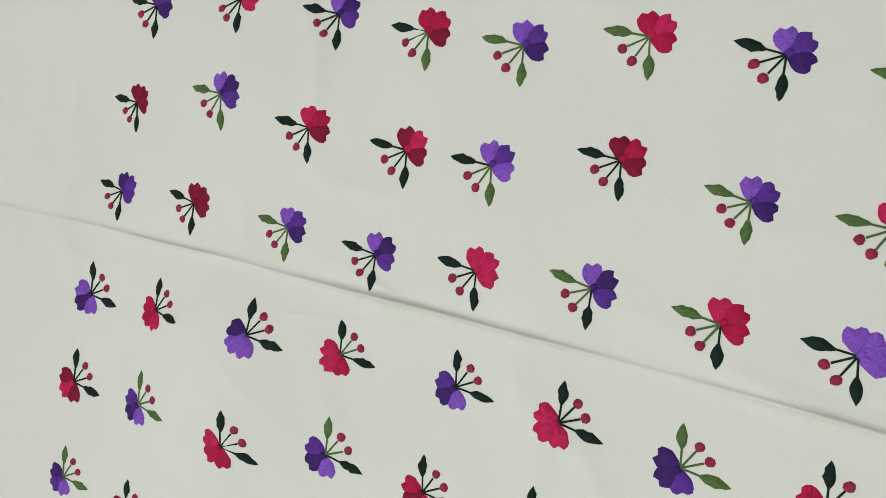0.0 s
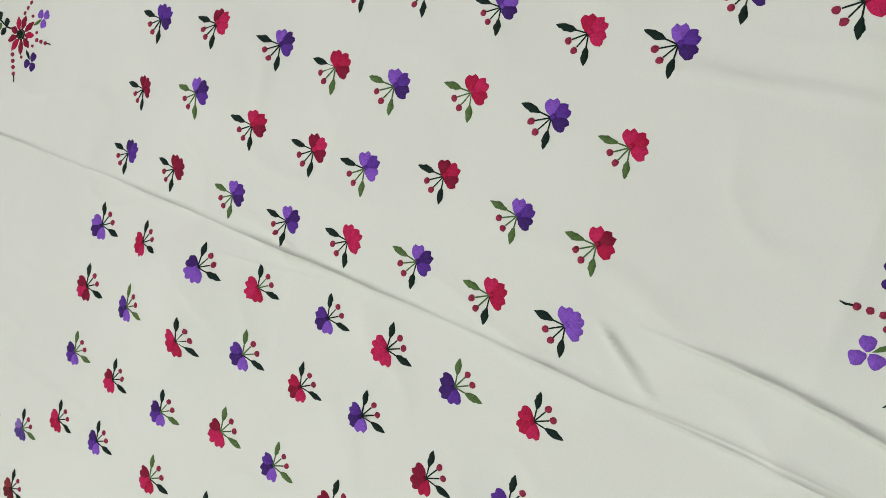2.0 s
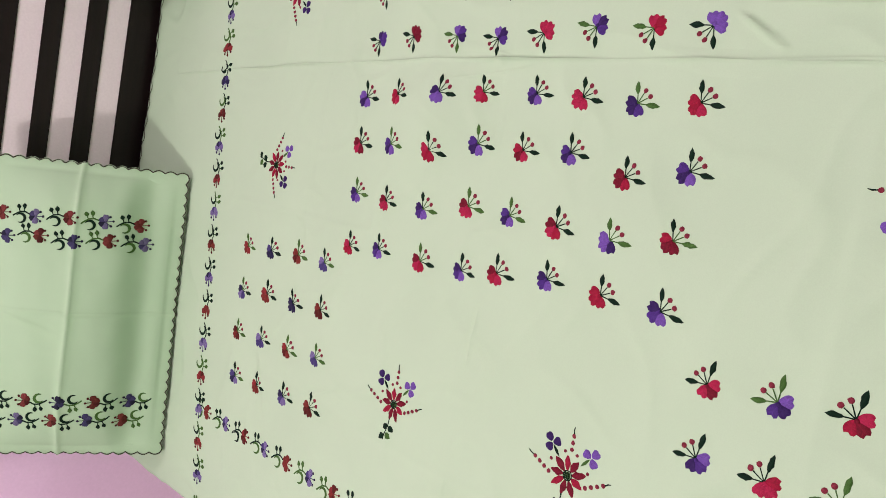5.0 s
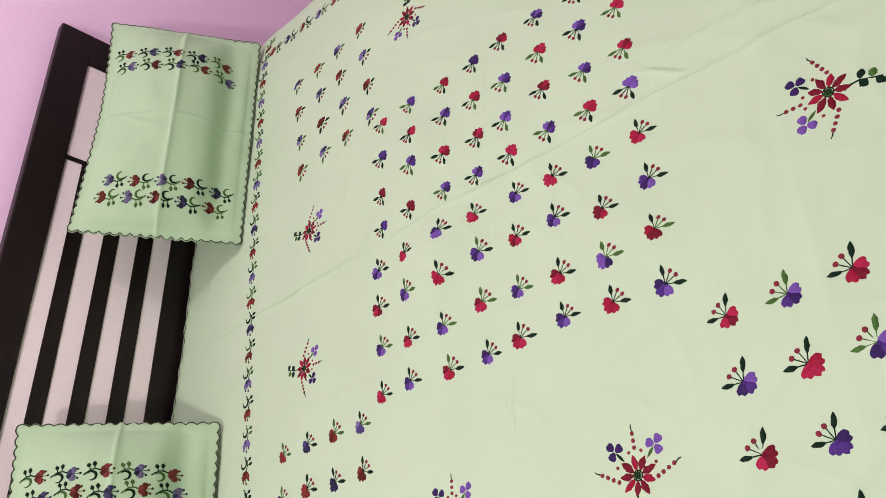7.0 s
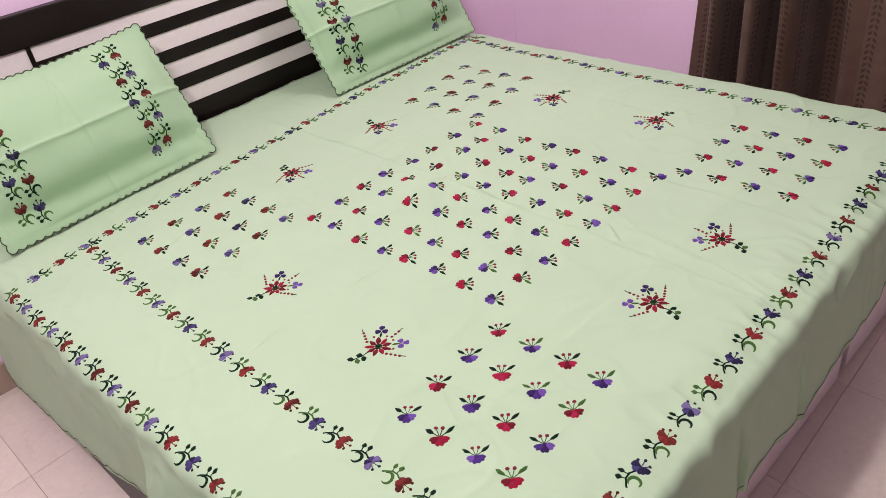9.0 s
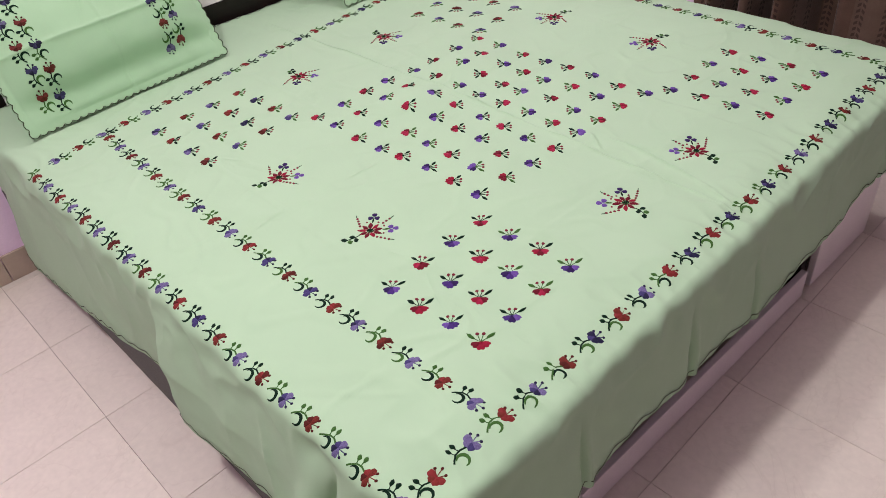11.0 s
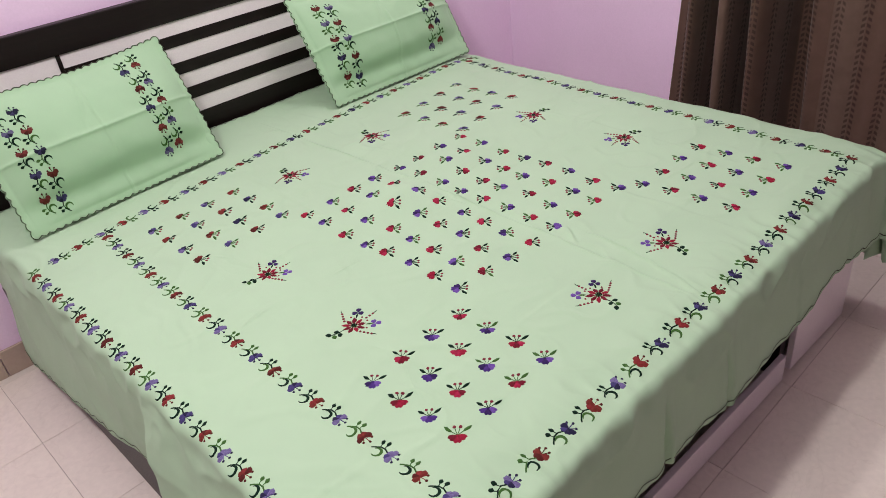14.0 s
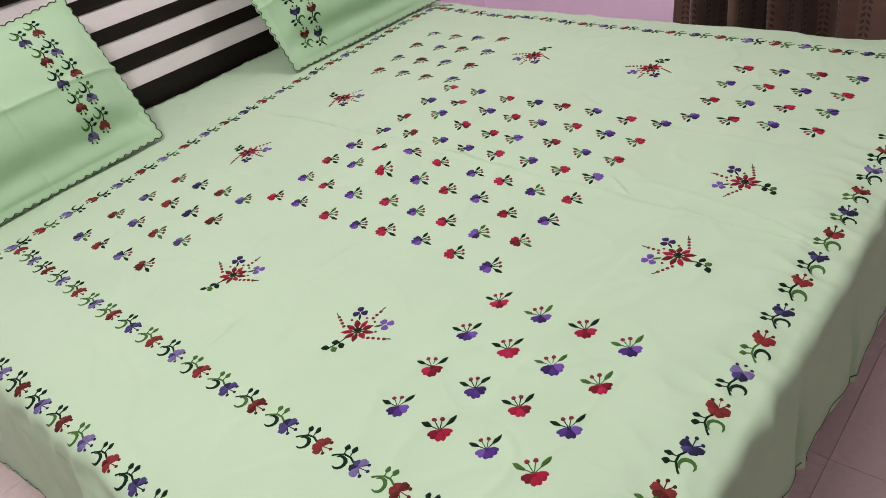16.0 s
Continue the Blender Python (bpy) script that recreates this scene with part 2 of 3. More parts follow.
block("drawer_front", (-0.857, -0.712, 0.012), (-0.494, -0.694, 0.258), WHITE, B, 0.002, "cream laminate drawer front")
block("drawer_front", (0.538, -0.712, 0.012), (0.872, -0.694, 0.258), WHITE, B, 0.002, "cream laminate drawer front")
block("low_panel", (-0.452, -0.712, 0.004), (0.497, -0.694, 0.092), WHITE, B, 0.002, "low cream laminate panel below a dark gap")
mattress = tagged(part("mattress", box(bmesh.new(), (-0.86, -0.69, 0.335), (0.86, 1.12, 0.545), 0.04), CEILING, smooth=True), "white mattress under the bedspread", "mattress")


# ---- the bedspread ----
def ridge(d, width, high):
    """A pressed fold: a sharp crest with a shallow dip behind it."""
    if d < 0:
        return high * math.exp(d / width)
    return high * (1.55 * math.exp(-d / width) - 0.55 * math.exp(-d / (4 * width)))


def fade(t, lo, hi, soft=0.06):
    return max(0.0, min(1.0, (t - lo) / soft, (hi - t) / soft))


# thin pressed creases, from end to end in plan
CREASES = [
    (0.359, 0.025, 0.750, 0.055),
    (-0.790, -0.509, -0.735, -0.515),
    (-0.444, -0.003, -0.335, -0.009),
    (-0.691, -0.011, -0.592, 0.001),
    (0.321, -0.351, 0.346, -0.513),
    (0.011, -0.321, 0.015, -0.512),
    (0.034, 0.120, 0.015, 0.008),
    (0.277, -0.243, 0.299, -0.482),
    (-0.381, 0.080, -0.304, 0.023),
    (-0.678, -0.007, -0.581, 0.008),
    (0.619, -0.171, 0.810, -0.317),
    (-0.427, -0.101, -0.473, -0.100),
]
stray = random.Random(21)
for _ in range(20):
    cx, cy, turn, half = stray.uniform(-0.85, 0.85), stray.uniform(-0.65, 0.75), stray.uniform(0, math.pi), stray.uniform(0.03, 0.10)
    CREASES.append((cx - half * math.cos(turn), cy - half * math.sin(turn), cx + half * math.cos(turn), cy + half * math.sin(turn)))
CREASES = [(x0, y0, (x1 - x0) / math.dist((x0, y0), (x1, y1)), (y1 - y0) / math.dist((x0, y0), (x1, y1)), math.dist((x0, y0), (x1, y1)), stray.uniform(0.0013, 0.0022)) for x0, y0, x1, y1 in CREASES]


def creased(x, y):
    z = 0.0
    for x0, y0, c, s, long, high in CREASES:
        t = (x - x0) * c + (y - y0) * s
        if 0 < t < long:
            d = (y - y0) * c - (x - x0) * s - 0.06 * t * (long - t) / long
            if abs(d) < 0.03:
                z += ridge(d, 0.0035, high) * min(1.0, t / 0.03, (long - t) / 0.03)
    return z


def swell(x, y):
    """The relief of the cloth: pressed folds, wrinkles and soft swellings."""
    n1 = noise.noise((x * 3.1, y * 3.1, 0.3))
    n2 = noise.noise((x * 9, y * 9, 4.3))
    z = 0.0045 * n1 + 0.0026 * n2
    gap = 0.3 + 1.5 * abs(noise.noise((y * 4.2, 1.7, 0)))
    z += ridge(x - 0.012 + 0.012 * y + 0.03 * y * y - 0.002 * noise.noise((y * 9, 0.2, 4)), 0.0023, 0.0054 * gap) * fade(y, -0.72, 1.0)
    gap = 0.35 + 1.0 * abs(noise.noise((x * 4.0, 8.7, 0)))
    z += ridge(y - 0.012 - 0.05 * max(0, x) ** 1.5, 0.0026, 0.0026 * gap)
    z += ridge(x - 0.291, 0.006, 0.0022) * fade(y, -0.7, -0.25) + ridge(x + 0.276, 0.006, 0.0022) * fade(y, 0.2, 0.72)
    z += ridge(x - 0.60, 0.006, 0.0018) * fade(y, -0.6, 0.9) + ridge(x + 0.60, 0.006, 0.0015) * fade(y, -0.5, 0.6)
    z += ridge(y - 0.42, 0.005, 0.0014) * fade(x, -0.7, 0.9) + ridge(y + 0.47, 0.006, 0.0016) * fade(x, -0.6, 0.8)
    z += ridge(x - 0.075 + 0.35 * max(0, -0.42 - y) ** 1.5, 0.0034, 0.0068) * fade(y, -0.72, -0.33, 0.1)
    z += ridge(0.7 * (x - 0.045) - 0.5 * (y + 0.335), 0.0025, 0.0075) * fade(y, -0.37, -0.30, 0.02)
    z += ridge(0.9 * (x + 0.515) + 0.2 * (y + 0.38), 0.007, 0.0026) * fade(y, -0.55, -0.24, 0.08)
    z += 0.024 * math.exp(-((x + 0.08) ** 2 + (y - 0.15) ** 2) / 0.006) + 0.014 * math.exp(-((x - 0.15) ** 2 + (y - 0.2) ** 2) / 0.006)
    z += 0.0045 * math.exp(-((x - 0.010) ** 2 + (y - 0.026) ** 2) / 0.00008)
    z -= 0.010 * math.exp(-((x - 0.09) ** 2 + (y - 0.33) ** 2) / 0.004)
    # crumples where the cloth is drawn over the foot edge
    k = max(0.0, min(1.0, (-0.60 - y) / 0.1))
    z += 0.007 * k * noise.noise((x * 16, y * 7, 9.1)) + 0.013 * k * (0.3 - abs(noise.noise((x * 21, y * 9, 2.1))))
    z += creased(x, y)
    # fine creases all over
    z += 0.0036 * max(0.0, 0.22 - abs(noise.noise((x * 4.3 + 1.1, y * 4.3, 6.6)))) * noise.noise((x * 2, y * 2, 1.2)) * 4
    z += 0.0028 * max(0.0, 0.2 - abs(noise.noise((x * 9.5, y * 9.5 + 3.1, 8.6)))) * 4
    z += 0.0060 * max(0.0, 0.10 - abs(noise.noise((x * 6.1 + y * 2.0, y * 6.1, 12.4)))) * 6 * max(0.0, noise.noise((x * 3, y * 3, 5.5)) + 0.25)
    return z


R = 0.024


def bend(s, flare):
    """Way out and down of cloth that runs s past the start of a rounded edge."""
    q = R * math.pi / 2
    if s < q:
        return R * math.sin(s / R), R * (1 - math.cos(s / R))
    return R + (s - q) * flare, R + (s - q)


NEAR_Y = (-0.9, -0.735, -0.5, -0.35, -0.05, 0.08, 0.2, 0.66, 1.0, 1.2)
NEAR_DROP = (0.31, 0.31, 0.325, 0.32, 0.34, 0.375, 0.355, 0.435, 0.495, 0.505)


def near_drop(v):
    return float(np.interp(v, NEAR_Y, NEAR_DROP)) - 0.006


def foot_drop(u):
    return 0.270 + 0.008 * math.sin(7 * u + 0.6) + 0.004 * math.sin(19 * u)


def sheet(u, v, lift=0.0):
    """A point of the bedspread. On the bed u and v are its place in plan; past the edges they run on down the cloth."""
    edge = xn(v)
    a = max(0.0, edge + R - u)
    f = max(0.0, u - (XF - R))
    foot = yfe(u)
    b = max(0.0, foot + R - v)
    x, y = min(max(u, edge + R), XF - R), max(v, foot + R)
    z = ZT + swell(x, y)
    z -= 0.014 * max(0.0, (x - 0.72) / 0.165) ** 2 + 0.010 * max(0.0, (foot + 0.13 - y) / 0.1) ** 2 + 0.010 * max(0.0, (edge + 0.2 - x) / 0.162) ** 2
    side = a or f
    if not side and not b:
        return Vector((x, y, z + lift))
    sx = -1 if a else 1
    s = math.hypot(side, b)
    dx, dy = sx * side / s, -b / s
    corner = abs(2 * dx * dy)
    low = max(0.0, s - 0.065)
    deep = min(1.0, low / 0.12)
    flare = 0.05 + (0.16 if a else 0.36) * corner ** 1.2
    out, down = bend(s, flare)
    if b and corner < 0.6:
        # pleats of the foot side
        for px, w, k in ((-0.56, 0.009, 0.013), (-0.22, 0.008, 0.013), (0.02, 0.008, 0.009), (0.36, 0.008, 0.004), (0.68, 0.007, 0.006)):
            d = (u - px - 0.05 * low) / w
            out -= k * deep * math.exp(-abs(d)) * (1 - corner)
            out += 0.7 * k * deep * math.exp(-((d - 1.4) ** 2) / 2) * (1 - corner)
        out += 0.012 * deep * noise.noise((u * 5, low * 3, 3.3))
    if a and corner < 0.6:
        # a fold edge, a deep crease towards the corner, softer waves
        out += 0.042 * deep * (1 - corner) / (1 + math.exp((v - 0.02 + 0.12 * low) / 0.004)) * math.exp(-max(0, 0.02 - v) * 2.4)
        d = v + 0.575 - 0.18 * low
        out -= 0.050 * deep * math.exp(-abs(d) / 0.008) * (1 - corner)
        out += 0.022 * deep * math.exp(-((d - 0.045) / 0.03) ** 2) + 0.02 * deep * math.exp(-((d + 0.04) / 0.025) ** 2)
        out += 0.010 * deep * math.exp(-abs(v + 0.36 + 0.2 * low) / 0.012)
        out += 0.016 * deep * noise.noise((v * 3, low * 2, 7.3)) + 0.012 * deep * (0.25 - abs(noise.noise((v * 6, low * 5, 1.3))))
        out += 0.035 * max(0.0, low - 0.15) * max(0.0, v)
    if corner > 0.02:
        th = math.atan2(b, side)
        full = deep * min(1.0, 2 * corner)
        for at, wide, high, lean in ((0.13, 0.035, -0.075, 0.3), (0.24, 0.05, 0.030, 0.2), (0.44, 0.11, -0.050, 0.0), (0.66, 0.07, 0.062, -0.1), (0.80, 0.035, -0.040, 0.1),
                                     (0.97, 0.09, 0.050, 0.2), (1.16, 0.045, -0.060, -0.3), (1.30, 0.05, 0.034, -0.2), (1.43, 0.03, -0.040, 0.1)):
            d = (th - at - lean * low) / wide
            out += full * high * (math.exp(-abs(d) * 1.2) if high < 0 else math.exp(-d * d))
        out += full * 0.02 * noise.noise((th * 6, low * 9, 2.2))
    crumple = (0.004 * noise.noise((u * 22, v * 22, 5.0)) + 0.020 * (0.2 - abs(noise.noise((u * 11, v * 11, 3.4))))) * min(1, s / 0.05) * max(0.25, 1 - low / 0.12)
    p = Vector((x + dx * (out + crumple), y + dy * (out + crumple), z - down))
    if lift:
        # outward way of the cloth
        t = min(s / R, math.pi / 2)
        p += lift * Vector((dx * math.sin(t), dy * math.sin(t), math.cos(t)))
    return p


def su(p, v):
    """u from a parameter: -1..0 runs down one side, 0..1 over the bed, 1..2 down the window side."""
    e = xn(v)
    if p < 0:
        return e + R + p * near_drop(v)
    if p > 1:
        return XF - R + (p - 1) * 0.36
    return e + R + p * (XF - R - e - R)


def sv(q, u):
    if q < 0:
        return yfe(u) + R + q * foot_drop(min(max(u, -0.9), 0.95))
    return yfe(u) + R + q * (YH - yfe(u) - R)


def spread(p, q):
    v0 = sv(q, 0.0)
    u = su(p, max(v0, -0.9))
    return sheet(u, sv(q, u))


bedspread = tagged(new("bedspread"), "mint green cotton bedspread embroidered with red and purple flowers", "bedspread")
ps = [-1 + i / 60 for i in range(60)] + [i / 360 for i in range(361)] + [1 + (i + 1) / 30 for i in range(30)]
ps = sorted(ps + [(0.002 + 0.0009 * k + 0.887) / 1.789 for k in range(-24, 25)])
ps = sorted(ps + [(x0 + 0.002 * k + 0.887) / 1.789 for x0 in (-0.555, -0.215, 0.06) for k in range(-10, 13)])
qs = [-1 + i / 60 for i in range(60)] + [i / 360 for i in range(361)]
qs = sorted(qs + [(0.013 + 0.0010 * k + 0.714) / 1.838 for k in range(-12, 13)])
cloth = grid_mesh("cloth", ps, qs, spread, COTTON, bedspread)
sol = cloth.modifiers.new("thickness", "SOLIDIFY")
sol.thickness, sol.offset = 0.0016, -1


def ribbon(name, pts, ups, width, mat, parent, label=""):
    """A flat thread line along pts."""
    bm = bmesh.new()
    rows = []
    for i, p in enumerate(pts):
        d = (pts[min(i + 1, len(pts) - 1)] - pts[max(i - 1, 0)]).normalized()
        w = d.cross(ups[i]).normalized() * width / 2
        rows.append((bm.verts.new(p - w), bm.verts.new(p + ups[i] * 0.0008), bm.verts.new(p + w)))
    for r, s in zip(rows, rows[1:]):
        bm.faces.new((r[0], r[1], s[1], s[0])), bm.faces.new((r[1], r[2], s[2], s[1]))
    return part(name, bm, mat, parent, label, True)


def hem_line():
    """The wavy dark edging: down the side, along the foot, along the other side and the head."""
    def wave(i):
        return 0.014 + 0.0045 * math.sin(i * 0.95)
    side, foot, other, head = [], [], [], []
    for i in range(400):
        q = 1 - 2 * i / 399 if i else 1
        v = sv(q, -0.9)
        side.append((su(-1, max(v, -0.9)) + wave(i), v))
    for i in range(440):
        p = -1 + 3 * i / 439
        u = su(p, -0.8)
        foot.append((u, sv(-1, u) + (wave(i) if 0 < p < 1 else 0.014)))
    for i in range(300):
        v = -0.74 + (YH + 0.74) * i / 299
        other.append((su(2, v) - wave(i), v))
    for i in range(300):
        u = su(i / 299, YH)
        head.append((u, YH - 0.008 - 0.004 * math.sin(i * 0.95)))
    for line in (side, foot, other, head):
        pts = [sheet(u, v, 0.0016) for u, v in line]
        ups = [(sheet(u, v, 0.005) - sheet(u, v)).normalized() for u, v in line]
        ribbon("edging", pts, ups, 0.0030, TRIM, bedspread, "wavy dark edging thread")


hem_line()


# ---- embroidery ----
rnd = random.Random(7)


def blob(bm, pts, f, mat=0, dome=0.0012, base=0.0007):
    """A padded patch of satin stitch with outline pts in plan, laid on the cloth by f(x, y, lift)."""
    cx, cy = sum(p[0] for p in pts) / len(pts), sum(p[1] for p in pts) / len(pts)
    rim = [bm.verts.new(f(x, y, 0.0001)) for x, y in pts]
    mid = [bm.verts.new(f(cx + 0.72 * (x - cx), cy + 0.72 * (y - cy), base + 0.6 * dome)) for x, y in pts]
    top = bm.verts.new(f(cx, cy, base + dome))
    uv = bm.loops.layers.uv.verify()
    n = len(pts)
    way = [rnd.uniform(0, 400)]
    for i in range(n):
        way.append(way[-1] + 1000 * math.dist(pts[i], pts[(i + 1) % n]))
    for i in range(n):
        j = (i + 1) % n
        for ring, where in (((rim[i], rim[j], mid[j], mid[i]), ((way[i], 1), (way[i + 1], 1), (way[i + 1], 0.72), (way[i], 0.72))),
                            ((mid[i], mid[j], top), ((way[i], 0.72), (way[i + 1], 0.72), ((way[i] + way[i + 1]) / 2, 0)))):
            face = bm.faces.new(ring)
            face.material_index = mat
            for loop, w in zip(face.loops, where):
                loop[uv].uv = w


def disc(cx, cy, r, n=10, ragged=0.12):
    return [(cx + r * (1 + ragged * rnd.uniform(-1, 1)) * math.cos(2 * math.pi * i / n), cy + r * (1 + ragged * rnd.uniform(-1, 1)) * math.sin(2 * math.pi * i / n)) for i in range(n)]


def petal(ang, start, end, width, n=16, notch=0.0):
    """A broad petal from start to end along ang, with a ragged, notched outer edge."""
    c, s = math.cos(ang), math.sin(ang)
    mid, half = (start + end) / 2, (end - start) / 2
    out = []
    for i in range(n):
        a = 2 * math.pi * i / n
        x, y = math.cos(a), math.sin(a)
        r = 1 + 0.07 * rnd.uniform(-1, 1)
        if i == 0 and notch:
            r = 1 - notch / half
        w = width * (1 + 0.30 * x) * r
        x = mid + half * x * r
        out.append((x * c - w * y * s, x * s + w * y * c))
    return out


def leafy(ang, start, end, width, n=8):
    c, s = math.cos(ang), math.sin(ang)
    out = []
    for side in (1, -1):
        for i in range(n):
            t = i / (n - 1) if side > 0 else 1 - i / (n - 1)
            if side < 0 and i in (0, n - 1):
                continue
            r = start + (end - start) * t
            w = width * math.sin(math.pi * t) ** 0.9 * side * (1 + 0.20 * rnd.uniform(-1, 1))
            out.append((r * c - w * s, r * s + w * c))
    return out


def strand(bm, pts, w, f, mat=0):
    """A stitched line of width w through pts."""
    rows = []
    for i, (x, y) in enumerate(pts):
        x0, y0 = pts[max(i - 1, 0)]
        x1, y1 = pts[min(i + 1, len(pts) - 1)]
        d = math.hypot(x1 - x0, y1 - y0) or 1
        ww = w[i] if isinstance(w, (list, tuple)) else w
        nx, ny = -(y1 - y0) / d * ww / 2, (x1 - x0) / d * ww / 2
        rows.append((bm.verts.new(f(x + nx, y + ny, 0.0002)), bm.verts.new(f(x, y, 0.0014)), bm.verts.new(f(x - nx, y - ny, 0.0002))))
    for r, s in zip(rows, rows[1:]):
        for k in (0, 1):
            bm.faces.new((r[k], r[k + 1], s[k + 1], s[k])).material_index = mat


def arc(cx, cy, r, a0, a1, n=8):
    return [(cx + r * math.cos(a0 + (a1 - a0) * i / (n - 1)), cy + r * math.sin(a0 + (a1 - a0) * i / (n - 1))) for i in range(n)]


def laid(surface, ox, oy, ang, size=1.0):
    """Local plan coordinates, turned by ang about (ox, oy), to points of a surface."""
    c, s = math.cos(ang) * size, math.sin(ang) * size
    return lambda x, y, lift: surface(ox + c * x - s * y, oy + s * x + c * y, lift)


def mesh_of(name, build, mats, parent):
    bm = bmesh.new()
    build(bm)
    return part(name, bm, mats, parent, "", True)


def small_flower(surface, ox, oy, ang, red, parent, reds=RED, purples=PURPLE, size=1.0):
    """A three-petalled blossom with two leaves and two berries; ang is the way the leaves point."""
    f = laid(surface, ox - 0.0005 * math.cos(ang), oy - 0.0005 * math.sin(ang), ang + rnd.uniform(-0.07, 0.07), size * rnd.uniform(0.94, 1.06))
    shades = reds if red else purples
    k = [rnd.randrange(3) for _ in range(3)]
    if not red and rnd.random() < 0.6:
        k = [1, 0, 2] if rnd.random() < 0.5 else [0, 1, 2]

    def blossom(bm):
        for i, a in enumerate((math.pi - 1.06, math.pi, math.pi + 1.06)):
            blob(bm, petal(a, 0.0005, 0.0186 if i == 1 else 0.0177, 0.0069, 16, 0.0025), f, k[i])
        blob(bm, disc(-0.002, 0, 0.0034, 8), f, k[1], 0.0012, 0.0013)

    head = mesh_of("blossom", blossom, shades, parent)
    tagged(head, "crimson embroidered blossom" if red else "purple embroidered blossom")
    dark = rnd.random() < 0.55
    for a, L in ((0.90, 0.0285), (-0.90, 0.0318)):
        g = GREEN[0] if (dark or rnd.random() < 0.2) else GREEN[1]
        mesh_of("leaf", lambda bm: (blob(bm, leafy(a, 0.0105, L, 0.0035), f), strand(bm, [(-0.002 * math.cos(a), -0.002 * math.sin(a)), (0.013 * math.cos(a), 0.013 * math.sin(a))], 0.0014, f)), g, head)
    g = GREEN[0] if dark else GREEN[1]
    for a in (0.28, -0.30):
        c, s = math.cos(a), math.sin(a)
        mesh_of("berry", lambda bm: (blob(bm, disc(0.0185 * c, 0.0185 * s, 0.0034, 9), f), strand(bm, [(-0.002 * c, -0.002 * s), (0.0150 * c, 0.0150 * s)], 0.0014, f, 1)), [BERRY, g], head)


def border_flower(surface, ox, oy, ang, red, parent, size=1.0, reds=BORDER_RED, purples=BORDER_PURPLE):
    """A blossom with stamens, a stem with two buds and a curled leaf; ang is the way the chain runs."""
    f = laid(surface, ox, oy, ang + rnd.uniform(-0.08, 0.08), size)
    shades = reds if red else purples
    k = [rnd.randrange(3) for _ in range(3)]
    if not red:
        k = rnd.choice(([1, 0, 1], [0, 1, 0], [2, 0, 1], [2, 2, 0]))
    g = GREEN[0] if rnd.random() < 0.55 else GREEN[1]
    g2 = GREEN[0] if rnd.random() < 0.6 else GREEN[1]

    def blossom(bm):
        for i, a in enumerate((1.45, 2.5, -2.5, -1.45)):
            blob(bm, petal(a, -0.001, 0.0165 if i in (0, 3) else 0.0135, 0.0060, 12, 0.001), f, k[i % 3])
        for a, L in ((0.85, 0.0145), (0.12, 0.016), (-0.65, 0.0145)):
            c, s = math.cos(a), math.sin(a)
            strand(bm, [(0.002 * c, 0.002 * s), (L * c, L * s)], 0.0016, f, k[1])
            blob(bm, disc(L * c, L * s, 0.0027, 7), f, 3, 0.0008)

    head = mesh_of("border_blossom", blossom, [*shades, shades[1]], parent)
    tagged(head, "red border blossom with stamens" if red else "purple border blossom with stamens")

    def sprig(bm):
        strand(bm, [(-0.010, 0.002), (-0.020, 0.006), (-0.030, 0.005), (-0.040, -0.002), (-0.044, -0.006)], 0.0030, f)
        strand(bm, [(-0.022, 0.006), (-0.024, 0.014)], 0.0018, f)
        strand(bm, [(-0.031, 0.005), (-0.034, 0.012)], 0.0018, f)
        blob(bm, leafy(1.75, -0.001, 0.0115, 0.0041, 6), lambda x, y, h: f(x - 0.0225, y + 0.0125, h))
        blob(bm, leafy(1.95, -0.001, 0.0105, 0.0041, 6), lambda x, y, h: f(x - 0.033, y + 0.0105, h))

    mesh_of("sprig", sprig, g, head)
    mesh_of("curled_leaf", lambda bm: strand(bm, arc(-0.0285, -0.0085, 0.0095, 2.6, -1.9, 10), [0.0015, 0.003, 0.0046, 0.0056, 0.006, 0.0058, 0.0052, 0.0042, 0.003, 0.0014], f), g2, head)


